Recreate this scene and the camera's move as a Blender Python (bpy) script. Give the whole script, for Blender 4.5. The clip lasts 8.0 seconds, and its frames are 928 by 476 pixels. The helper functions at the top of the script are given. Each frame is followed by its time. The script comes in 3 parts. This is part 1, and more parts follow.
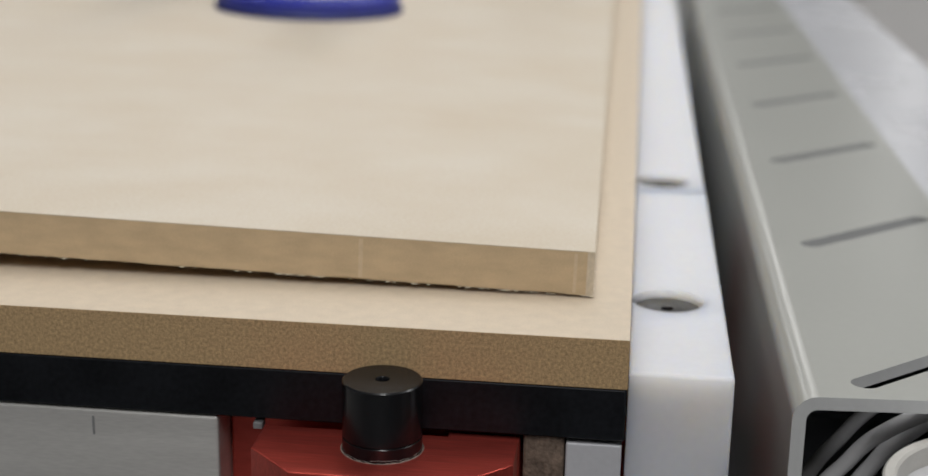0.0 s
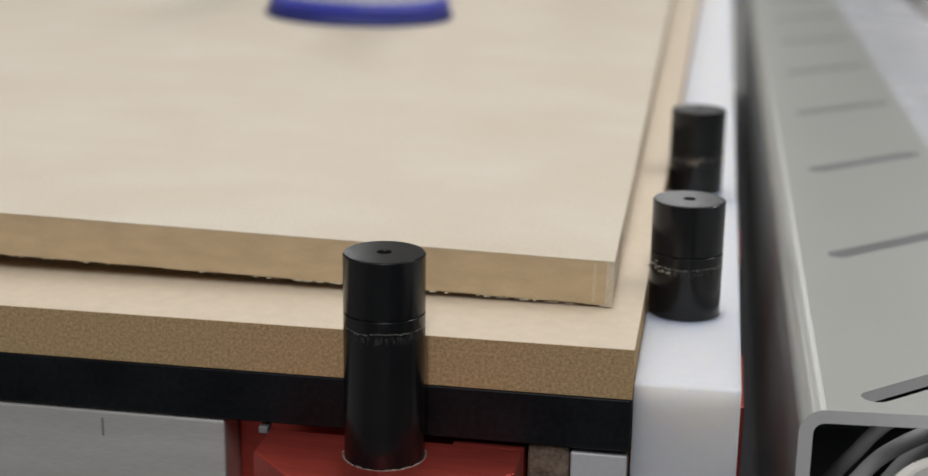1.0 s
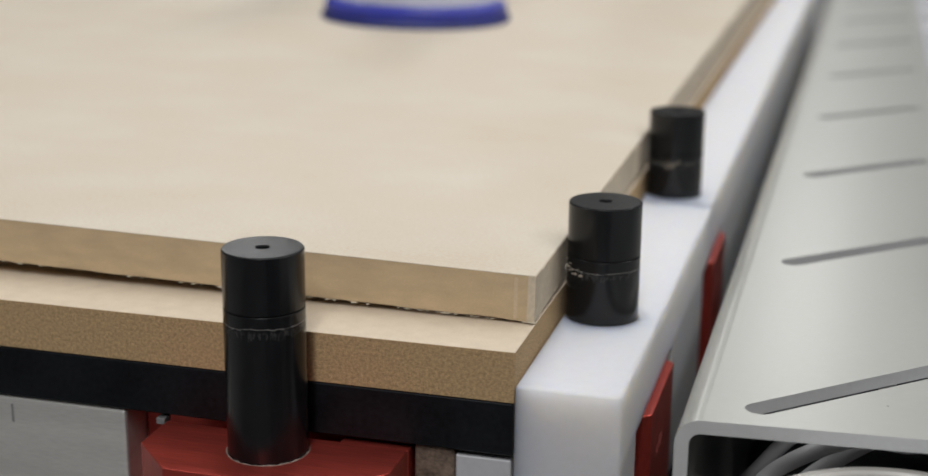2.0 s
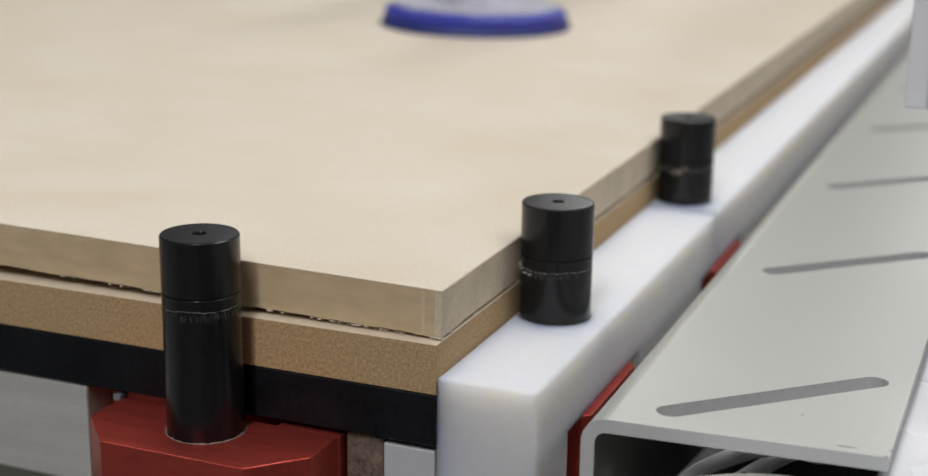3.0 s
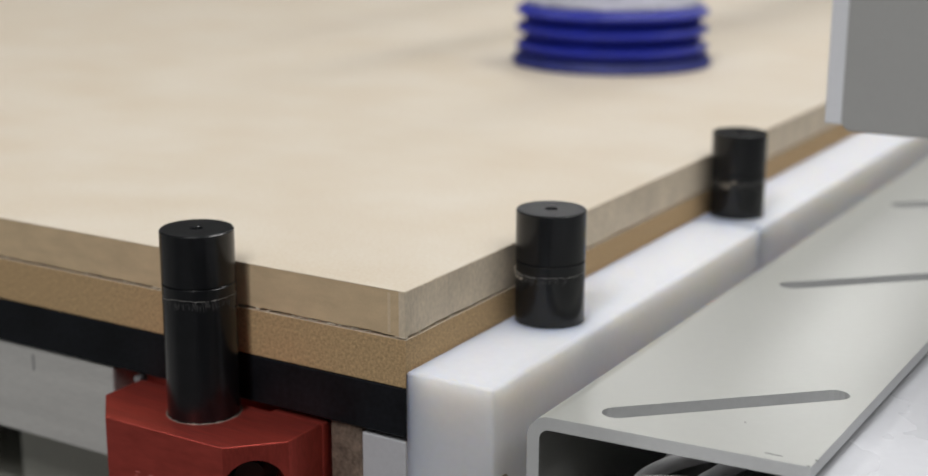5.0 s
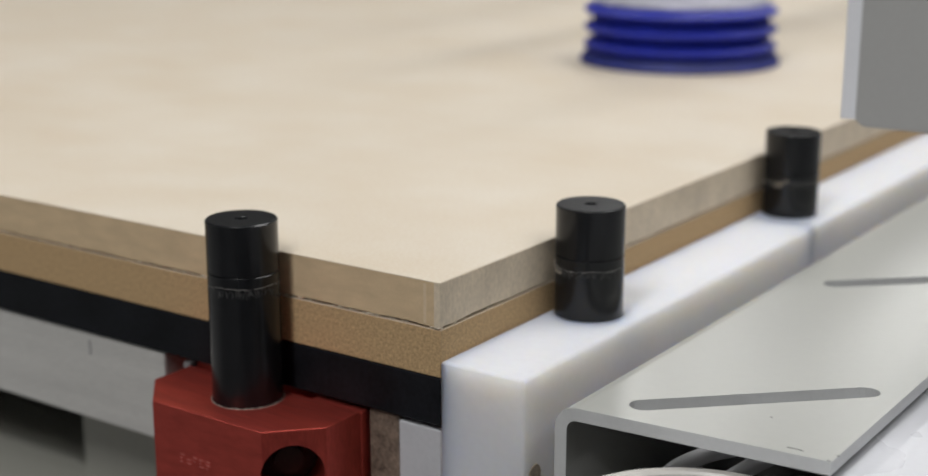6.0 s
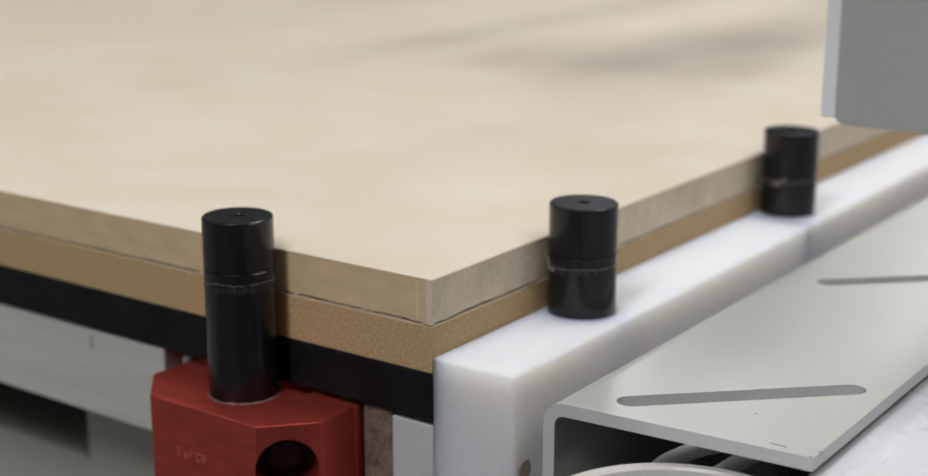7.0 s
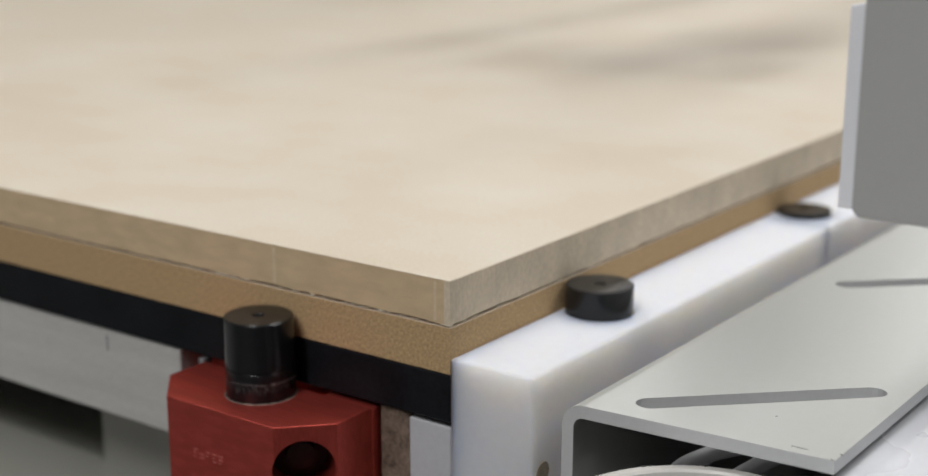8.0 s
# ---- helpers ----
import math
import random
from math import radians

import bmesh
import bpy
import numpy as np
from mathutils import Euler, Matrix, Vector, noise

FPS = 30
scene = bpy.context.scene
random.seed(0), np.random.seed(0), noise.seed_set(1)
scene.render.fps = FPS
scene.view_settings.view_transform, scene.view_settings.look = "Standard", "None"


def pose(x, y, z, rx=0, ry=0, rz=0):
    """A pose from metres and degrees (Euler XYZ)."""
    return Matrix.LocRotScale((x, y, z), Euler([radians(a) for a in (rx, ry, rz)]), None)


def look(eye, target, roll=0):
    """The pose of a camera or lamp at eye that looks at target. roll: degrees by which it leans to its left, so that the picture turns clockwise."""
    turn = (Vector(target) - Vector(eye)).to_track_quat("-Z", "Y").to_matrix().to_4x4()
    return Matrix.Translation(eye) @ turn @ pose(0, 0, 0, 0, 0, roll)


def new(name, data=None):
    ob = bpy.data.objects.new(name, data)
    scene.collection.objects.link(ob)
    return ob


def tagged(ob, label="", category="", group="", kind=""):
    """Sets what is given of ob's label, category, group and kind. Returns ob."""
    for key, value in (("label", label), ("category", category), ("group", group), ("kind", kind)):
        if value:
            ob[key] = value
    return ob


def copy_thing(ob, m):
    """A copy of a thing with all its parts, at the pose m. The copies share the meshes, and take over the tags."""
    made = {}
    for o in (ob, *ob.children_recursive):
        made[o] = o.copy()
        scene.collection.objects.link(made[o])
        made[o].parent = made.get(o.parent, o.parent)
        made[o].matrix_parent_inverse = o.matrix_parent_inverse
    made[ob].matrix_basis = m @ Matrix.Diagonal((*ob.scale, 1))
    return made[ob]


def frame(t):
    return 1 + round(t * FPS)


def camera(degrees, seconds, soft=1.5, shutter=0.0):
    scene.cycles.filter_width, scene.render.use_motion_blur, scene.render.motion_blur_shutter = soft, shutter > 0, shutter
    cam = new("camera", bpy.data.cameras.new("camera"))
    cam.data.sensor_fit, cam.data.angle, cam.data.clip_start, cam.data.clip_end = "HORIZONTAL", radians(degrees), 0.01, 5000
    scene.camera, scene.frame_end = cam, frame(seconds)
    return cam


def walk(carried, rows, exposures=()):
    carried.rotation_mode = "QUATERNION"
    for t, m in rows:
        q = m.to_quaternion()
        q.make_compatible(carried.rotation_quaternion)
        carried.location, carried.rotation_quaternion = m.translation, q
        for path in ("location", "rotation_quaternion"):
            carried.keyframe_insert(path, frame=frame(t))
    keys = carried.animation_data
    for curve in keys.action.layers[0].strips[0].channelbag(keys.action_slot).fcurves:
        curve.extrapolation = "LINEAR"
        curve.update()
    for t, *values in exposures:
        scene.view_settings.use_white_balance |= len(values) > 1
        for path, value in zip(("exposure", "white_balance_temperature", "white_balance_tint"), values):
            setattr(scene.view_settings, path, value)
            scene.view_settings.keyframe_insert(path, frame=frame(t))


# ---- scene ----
cam = camera(35.14, 8.0, soft=1.5, shutter=0.5)
PATH = [
    (0, (-0.00267, -0.47456, 0.16888), (-0.22392, 1.43677, -0.37691), 1.06),
    (0.5, (0.00332, -0.47228, 0.16949), (-0.25133, 1.43422, -0.37858), 1.14),
    (1, (0.0209, -0.46797, 0.16791), (-0.3026, 1.43115, -0.3694), 0.80),
    (1.5, (0.05802, -0.4577, 0.16837), (-0.34289, 1.42561, -0.37236), 0.81),
    (2, (0.10489, -0.44507, 0.16697), (-0.40744, 1.41173, -0.37137), 0.56),
    (2.2, (0.12054, -0.44132, 0.1672), (-0.43719, 1.40195, -0.37253), 0.64),
    (3.3, (0.20579, -0.42474, 0.16619), (-0.5898, 1.3311, -0.3668), 0.59),
    (3.5, (0.21809, -0.42092, 0.16802), (-0.6252, 1.31099, -0.36988), 0.38),
    (4, (0.23807, -0.41847, 0.16866), (-0.66915, 1.28422, -0.35842), 0.35),
    (4.2, (0.24686, -0.41639, 0.17057), (-0.68273, 1.27465, -0.35503), 0.33),
    (5.3, (0.28278, -0.41049, 0.16837), (-0.75517, 1.22084, -0.34292), 0.13),
    (5.5, (0.28929, -0.40944, 0.16993), (-0.77865, 1.2009, -0.34614), 0.07),
    (6, (0.29579, -0.40868, 0.16853), (-0.81104, 1.17634, -0.34394), -0.01),
    (6.5, (0.30092, -0.40841, 0.16911), (-0.82054, 1.16596, -0.3444), -0.09),
    (7, (0.30775, -0.40791, 0.16997), (-0.82066, 1.16105, -0.34489), -0.05),
    (7.5, (0.30624, -0.4077, 0.16894), (-0.83095, 1.15611, -0.34223), -0.09),
    (8, (0.30405, -0.4086, 0.1691), (-0.83476, 1.15376, -0.34292), 0.00),
]
walk(cam, [(t, look(eye, target, roll)) for t, eye, target, roll in PATH], exposures=[(0, -0.22), (1.5, -0.18), (2.2, -0.12), (3.5, -0.07), (5.3, -0.03), (8, 0.0)])
cam.data.dof.use_dof = True
cam.data.dof.focus_distance = 0.50
cam.data.dof.aperture_fstop = 8.0

# ---- world and lamps: a closed workshop hall with unseen strip lights under its ceiling ----
world = bpy.data.worlds.new("hall_air")
scene.world = world
world.use_nodes = True
world.node_tree.nodes["Background"].inputs[0].default_value = (0.9, 0.95, 1.0, 1)
world.node_tree.nodes["Background"].inputs[1].default_value = 0.05


def unseen_strip_lamp(x, y, power):
    data = bpy.data.lights.new("unseen_strip_lamp", "AREA")
    data.shape = "RECTANGLE"
    data.size, data.size_y = 0.35, 2.6
    data.energy = power
    data.color = (1.0, 0.99, 0.985)
    ob = new("unseen_strip_lamp", data)
    ob.location = (x, y, 3.05)
    return ob


# Lamps beyond y = 6 are added for sheen on channel and cover,
# the one at (3.0, 0.6) to brighten the rail's side.
LAMPS = [(-0.15, 0.80, 27), (1.35, 1.9, 42), (0.25, -2.6, 128), (-2.2, 1.0, 14), (-0.6, 3.6, 32), (-3.5, 6.9, 36), (-2.6, 9.4, 36), (-0.2, 9.0, 34), (3.0, 15.8, 30), (3.0, 0.6, 46)]
for lx, ly, lp in LAMPS:
    unseen_strip_lamp(lx, ly, lp)


# ---- materials ----
def material(name, color, rough=0.5, metal=0.0, vary=0.12, scale=40.0, fine=600.0, bump=0.15, stretch=(1, 1, 1), dark=None, sub=0.0, spec=0.5, worn=0.08):
    """Two scales of variation in colour, roughness and relief, in metres on the object."""
    m = bpy.data.materials.new(name)
    m.use_nodes = True
    nt = m.node_tree
    N, L = nt.nodes, nt.links
    b = N["Principled BSDF"]
    co = N.new("ShaderNodeTexCoord")
    mp = N.new("ShaderNodeMapping")
    mp.inputs["Scale"].default_value = stretch
    L.new(co.outputs["Object"], mp.inputs["Vector"])
    big = N.new("ShaderNodeTexNoise")
    big.inputs["Scale"].default_value, big.inputs["Detail"].default_value = scale, 5
    small = N.new("ShaderNodeTexNoise")
    small.inputs["Scale"].default_value, small.inputs["Detail"].default_value = fine, 3
    for n in (big, small):
        L.new(mp.outputs[0], n.inputs["Vector"])
    add = N.new("ShaderNodeMath")
    add.operation = "ADD"
    L.new(big.outputs[0], add.inputs[0])
    L.new(small.outputs[0], add.inputs[1])
    ramp = N.new("ShaderNodeMapRange")
    ramp.inputs["From Min"].default_value, ramp.inputs["From Max"].default_value = 0.65, 1.35
    L.new(add.outputs[0], ramp.inputs["Value"])
    mix = N.new("ShaderNodeMix")
    mix.data_type = "RGBA"
    c = Vector(color)
    lo = Vector(dark) if dark else c * (1 - vary)
    mix.inputs["A"].default_value = (*lo, 1)
    mix.inputs["B"].default_value = (*[min(1, v) for v in c * (1 + vary)], 1)
    L.new(ramp.outputs[0], mix.inputs["Factor"])
    L.new(mix.outputs["Result"], b.inputs["Base Color"])
    rr = N.new("ShaderNodeMapRange")
    rr.inputs["To Min"].default_value, rr.inputs["To Max"].default_value = max(0.03, rough - worn), min(1, rough + worn)
    L.new(big.outputs[0], rr.inputs["Value"])
    L.new(rr.outputs[0], b.inputs["Roughness"])
    b.inputs["Metallic"].default_value = metal
    b.inputs["Specular IOR Level"].default_value = spec
    if sub:
        b.inputs["Subsurface Weight"].default_value = sub
        b.inputs["Subsurface Radius"].default_value = (0.042, 0.036, 0.026)
        b.inputs["Subsurface Scale"].default_value = 1.0
    if bump:
        bp = N.new("ShaderNodeBump")
        bp.inputs["Strength"].default_value, bp.inputs["Distance"].default_value = bump, 0.0004
        L.new(add.outputs[0], bp.inputs["Height"])
        L.new(bp.outputs[0], b.inputs["Normal"])
    return m


VENEER = material("pale_veneer", (0.616, 0.565, 0.482), 0.54, dark=(0.560, 0.476, 0.360), vary=0.035, scale=15, fine=700, bump=0.05, stretch=(1.0, 1.4, 1.4), spec=0.35)
VENEER_LOW = material("pale_fibreboard_face", (0.60, 0.51, 0.395), 0.55, vary=0.09, scale=170, fine=1500, bump=0.12)
MDF = material("raw_fibreboard_edge", (0.430, 0.295, 0.152), 0.88, vary=0.50, scale=900, fine=2600, bump=0.40)
MDF_SMOOTH = material("sawn_fibreboard_edge", (0.560, 0.425, 0.265), 0.75, vary=0.17, scale=70, fine=1500, bump=0.25, stretch=(1, 1, 3))
LIT_EDGE = material("lit_dusty_sawn_edge", (0.60, 0.51, 0.385), 0.7, vary=0.2, scale=70, fine=700, bump=0.3, stretch=(1, 1, 0.6))
RUBBED = material("faint_rubbed_fibreboard", (0.615, 0.49, 0.335), 0.8, vary=0.12, scale=200, fine=1500, bump=0.2)
CHIP = material("pale_torn_fibres", (0.75, 0.68, 0.56), 0.8, vary=0.2, scale=300, fine=1500)
BLACK_BED = material("black_phenolic_board", (0.0070, 0.0080, 0.0100), 0.45, vary=0.6, scale=45, fine=500, bump=0.10, spec=0.15)
BLACK_PIN = material("black_acetal", (0.0060, 0.0066, 0.0078), 0.23, vary=0.4, scale=500, fine=900, bump=0.07, stretch=(1, 1, 0.3), spec=0.38, worn=0.05)
SCRATCH = material("scuffed_grey_plastic", (0.30, 0.29, 0.27), 0.6, vary=0.7, scale=500, fine=2500, bump=0.3, stretch=(1, 1, 0.4), dark=(0.014, 0.014, 0.014))
SCRATCH_FAINT = material("faint_scratched_plastic", (0.055, 0.055, 0.053), 0.6, vary=0.6, scale=600, fine=2500, dark=(0.010, 0.010, 0.010))
DUST = material("packed_pale_dust", (0.27, 0.23, 0.18), 0.9, vary=0.3, scale=500, fine=2000)
RIM = material("dirty_dust_line", (0.20, 0.165, 0.14), 0.9, vary=0.5, scale=300, fine=1500)
HDPE = material("white_polyethylene", (0.615, 0.625, 0.655), 0.66, vary=0.025, scale=30, fine=300, bump=0.05, sub=1.0, spec=0.15)
GREY_PAINT = material("pale_grey_powder_coat", (0.445, 0.453, 0.425), 0.31, metal=0.24, vary=0.02, scale=14, fine=250, bump=0.0, spec=0.9, worn=0.01)
# Bare cut edges, coloured paler to make up for weak front light.
GREY_EDGE = material("bare_lit_cut_edge", (0.49, 0.50, 0.50), 0.45, vary=0.04, scale=90, fine=500, bump=0.05)
RED = material("red_anodised_aluminium", (0.53, 0.083, 0.064), 0.38, metal=0.84, vary=0.22, scale=35, fine=300, bump=0.12, stretch=(0.3, 4, 1))
RED_MARK = material("lighter_engraving", (0.56, 0.15, 0.13), 0.6, vary=0.2, scale=400, fine=2000)
DARK_HOLE = material("blackened_steel", (0.018, 0.016, 0.016), 0.5, metal=0.4, vary=0.3)
ALU = material("brushed_aluminium", (0.84, 0.83, 0.80), 0.38, metal=0.70, vary=0.10, scale=12, fine=220, bump=0.08, stretch=(1, 1, 9))
BRONZE = material("rough_cast_brown_metal", (0.20, 0.15, 0.115), 0.6, metal=0.3, vary=0.55, scale=180, fine=700, bump=0.7)
LIGHT_PLATE = material("bright_zinc_plate", (0.62, 0.63, 0.66), 0.45, metal=0.3, vary=0.05, scale=40, fine=500)
BLUE = material("blue_rubber", (0.012, 0.022, 0.30), 0.42, vary=0.2, scale=60, fine=500, bump=0.1)
BLUE_LIP = material("dusty_blue_rubber", (0.014, 0.022, 0.16), 0.6, vary=0.3, scale=80, fine=600, bump=0.15)
CUP_TOP = material("dusty_grey_flange", (0.33, 0.33, 0.39), 0.40, vary=0.6, scale=45, fine=300)
STEEL = material("zinc_plated_steel", (0.45, 0.45, 0.46), 0.35, metal=0.8, vary=0.1)
PANEL_GREY = material("mid_grey_sheet", (0.36, 0.36, 0.35), 0.5, vary=0.03, scale=20, fine=900, bump=0.05)
PANEL_WHITE = material("white_sheet", (0.74, 0.75, 0.78), 0.45, vary=0.02, scale=20, fine=600)
HOSE = material("white_hose", (0.72, 0.72, 0.74), 0.4, vary=0.04, scale=40, fine=400)
HOSE_GREY = material("grey_conduit", (0.46, 0.46, 0.47), 0.5, vary=0.05, scale=60, fine=400)
COLLAR = material("greyish_cream_enamel", (0.47, 0.46, 0.43), 0.35, vary=0.05, scale=60, fine=500, bump=0.03)
COVER = material("white_enamel_cover", (0.55, 0.56, 0.59), 0.27, vary=0.03, scale=8, fine=300, bump=0.02)
PALE_FILLER = material("pale_grey_filler_paint", (0.70, 0.69, 0.68), 0.5, vary=0.03, scale=8, fine=300, bump=0.05)
FRAME_GREEN = material("grey_green_frame_paint", (0.50, 0.50, 0.44), 0.5, vary=0.06, scale=15, fine=500)
DARK_FILLER = material("dark_filler_body", (0.052, 0.053, 0.060), 0.6, vary=0.15, scale=10, fine=300)
DARK_FLOOR = material("dark_reflection_floor", (0.12, 0.12, 0.12), 0.7, vary=0.2, scale=2, fine=90)
CONCRETE = material("grey_sealed_concrete", (0.46, 0.46, 0.45), 0.55, vary=0.15, scale=1.2, fine=60, bump=0.2)
WALL_GREY = material("unseen_wall_grey", (0.26, 0.26, 0.26), 0.6, vary=0.06, scale=1.2, fine=60)
WALL = material("off_white_wall_paint", (0.66, 0.66, 0.64), 0.7, vary=0.04, scale=1.5, fine=80)
CEIL = material("white_ceiling_panels", (0.6, 0.6, 0.59), 0.8, vary=0.04, scale=1.5, fine=60)


# ---- helpers for shapes ----
def part(name, bm, mat, parent=None, label="", smooth=False):
    me = bpy.data.meshes.new(name)
    bm.normal_update()
    if smooth:
        for f in bm.faces:
            f.smooth = True
        for e in bm.edges:
            if len(e.link_faces) == 2 and e.calc_face_angle() > radians(35):
                e.smooth = False
    bm.to_mesh(me)
    bm.free()
    me.materials.append(mat)
    ob = new(name, me)
    ob.parent = parent
    if label:
        ob["label"] = label
    return ob


def thing(name, label, category, at=(0, 0, 0), group="", kind=""):
    ob = new(name)
    ob.empty_display_size = 0.02
    ob.location = at
    return tagged(ob, label, category, group, kind)


def box(x0, x1, y0, y1, z0, z1, bevel=0.0, seg=2, into=None):
    bm = into or bmesh.new()
    r = bmesh.ops.create_cube(bm, size=1, matrix=Matrix.Translation(((x0 + x1) / 2, (y0 + y1) / 2, (z0 + z1) / 2)) @ Matrix.Diagonal((x1 - x0, y1 - y0, z1 - z0, 1)))
    if bevel:
        es = list({e for v in r["verts"] for e in v.link_edges})
        bmesh.ops.bevel(bm, geom=es, offset=bevel, segments=seg, affect="EDGES", profile=0.5)
    return bm


def ring(n, r, cx=0.0, cy=0.0):
    return [(cx + r * math.cos(2 * math.pi * i / n), cy + r * math.sin(2 * math.pi * i / n)) for i in range(n)]


def prism(outer, holes, z0, z1, chamfer=0.0):
    """A plate between z0 and z1 with holes right through it."""
    bm = bmesh.new()
    edges = []
    for loop in [outer] + holes:
        vs = [bm.verts.new((x, y, z1)) for x, y in loop]
        edges += [bm.edges.new((vs[i], vs[(i + 1) % len(vs)])) for i in range(len(vs))]
    bmesh.ops.triangle_fill(bm, edges=edges, use_beauty=True, use_dissolve=False)
    top = list(bm.faces)
    ext = bmesh.ops.extrude_face_region(bm, geom=top)
    for v in [g for g in ext["geom"] if isinstance(g, bmesh.types.BMVert)]:
        v.co.z = z0
    bmesh.ops.recalc_face_normals(bm, faces=bm.faces)
    if chamfer:
        rim = [e for e in bm.edges if len(e.link_faces) == 2 and e.calc_face_angle() > radians(60) and all(abs(v.co.z - z1) < 1e-6 for v in e.verts)]
        bmesh.ops.bevel(bm, geom=rim, offset=chamfer, segments=2, affect="EDGES", profile=0.5)
    return bm


def lathe(profile, n=48):
    """Turns (radius, height) pairs about the z axis."""
    bm = bmesh.new()
    rows = []
    for r, z in profile:
        rows.append([bm.verts.new((max(r, 1e-5) * math.cos(2 * math.pi * i / n), max(r, 1e-5) * math.sin(2 * math.pi * i / n), z)) for i in range(n)])
    for a, b in zip(rows, rows[1:]):
        for i in range(n):
            bm.faces.new((a[i], a[(i + 1) % n], b[(i + 1) % n], b[i]))
    bmesh.ops.remove_doubles(bm, verts=bm.verts, dist=2e-5)
    bmesh.ops.recalc_face_normals(bm, faces=bm.faces)
    return bm


def tube(points, radius, n=12, flat=1.0):
    """A tube along a smooth line through points."""
    pts = [Vector(p) for p in points]
    line = []
    for i in range(len(pts) - 1):
        p0, p1, p2, p3 = pts[max(i - 1, 0)], pts[i], pts[i + 1], pts[min(i + 2, len(pts) - 1)]
        for k in range(10):
            t = k / 10
            line.append(0.5 * ((2 * p1) + (p2 - p0) * t + (2 * p0 - 5 * p1 + 4 * p2 - p3) * t * t + (3 * p1 - p0 - 3 * p2 + p3) * t ** 3))
    line.append(pts[-1])
    bm = bmesh.new()
    rows = []
    for i, p in enumerate(line):
        d = (line[min(i + 1, len(line) - 1)] - line[max(i - 1, 0)]).normalized()
        s = d.cross(Vector((0, 0, 1))).normalized()
        u = s.cross(d)
        rows.append([bm.verts.new(p + s * radius * flat * math.cos(2 * math.pi * k / n) + u * radius * math.sin(2 * math.pi * k / n)) for k in range(n)])
    for a, b in zip(rows, rows[1:]):
        for k in range(n):
            bm.faces.new((a[k], a[(k + 1) % n], b[(k + 1) % n], b[k]))
    bm.faces.new(rows[0])
    bm.faces.new(rows[-1][::-1])
    bmesh.ops.recalc_face_normals(bm, faces=bm.faces)
    return bm


def cut(ob, cutter):
    """Takes the cutter's shape out of ob's mesh for good and removes the cutter."""
    mod = ob.modifiers.new("cut", "BOOLEAN")
    mod.operation, mod.object, mod.solver = "DIFFERENCE", cutter, "EXACT"
    bpy.context.view_layer.update()
    done = bpy.data.meshes.new_from_object(ob.evaluated_get(bpy.context.evaluated_depsgraph_get()))
    ob.modifiers.clear()
    ob.data = done
    bpy.data.objects.remove(cutter)


# ---- the hall ----
def setting(name, bm, mat, label):
    return tagged(part(name, bm, mat), label, name.split("_")[0], kind="structure")


setting("floor", box(-9, 9, -6, 20, -1.0, -0.92), CONCRETE, "pale grey sealed concrete workshop floor")
# Unseen dark strip, added so that pins and housing reflect less light.
setting("floor_2", box(-1.95, 2.2, -4.5, -0.1, -0.92, -0.914), DARK_FLOOR, "unseen dark floor strip added to darken reflections in the machine")
setting("ceiling", box(-9, 9, -6, 20, 3.12, 3.2), CEIL, "white flat workshop ceiling")
# Unseen walls; all but the west one are greyed to darken reflections.
setting("wall_north", box(-9, 9, 20, 20.2, -1.0, 3.2), WALL_GREY, "unseen workshop wall, greyed to dull the reflections")
setting("wall_south", box(-9, 9, -6.2, -6, -1.0, 3.2), WALL_GREY, "unseen workshop wall, greyed to dull the reflections")
setting("wall_east", box(9, 9.2, -6, 20, -1.0, 3.2), WALL_GREY, "unseen workshop wall, greyed to dull the reflections")
setting("wall_west", box(-9.2, -9, -6, 20, -1.0, 3.2), WALL, "plain off-white workshop wall")

# ---- the machine bed ----
BED_W, BED_L = 1.25, 1.55
bed = tagged(part("support_board", box(-BED_W, -0.0002, 0.0, BED_L, -0.0375, -0.0183, 0.0006, 1), BLACK_BED), "black phenolic support board under the fibreboard panels", "support board")


def ragged_slab(x0, x1, y0, y1, z0, z1, along, seed):
    """A slab whose lower outer edge, on its front or its right side, is chipped here and there."""
    rnd = random.Random(seed)
    a0, a1 = (x0, x1) if along == "x" else (y0, y1)
    cuts, at = [a0], (max(a0, -0.60) if along == "x" else a0)
    last = a1 if along == "x" else min(a1, 0.60)
    while at < last:
        if at > a0:
            cuts.append(at)
        at += rnd.uniform(0.0006, 0.0022)
    cuts.append(a1)
    bm = bmesh.new()
    rows, chip = [], 0.0
    for i, c in enumerate(cuts):
        chip = max(0.0, 0.82 * chip + rnd.gauss(0.00002, 0.00009))
        if rnd.random() < 0.03:
            chip += rnd.uniform(0.0002, 0.0004)
        h = min(chip + 0.0003, 0.0012) if 0 < i < len(cuts) - 1 else 0.0
        if along == "x":
            sec = [(c, y1, z0), (c, y0 + 0.0015, z0), (c, y0, z0 + h), (c, y0, z1), (c, y1, z1)]
        else:
            sec = [(x0, c, z0), (x1 - 0.0015, c, z0), (x1, c, z0 + h), (x1, c, z1), (x0, c, z1)]
        rows.append([bm.verts.new(p) for p in sec])
    for p, q in zip(rows, rows[1:]):
        for k in range(5):
            bm.faces.new((p[k], p[(k + 1) % 5], q[(k + 1) % 5], q[k]))
    bm.faces.new(rows[0])
    bm.faces.new(rows[-1][::-1])
    bmesh.ops.recalc_face_normals(bm, faces=bm.faces)
    return bm


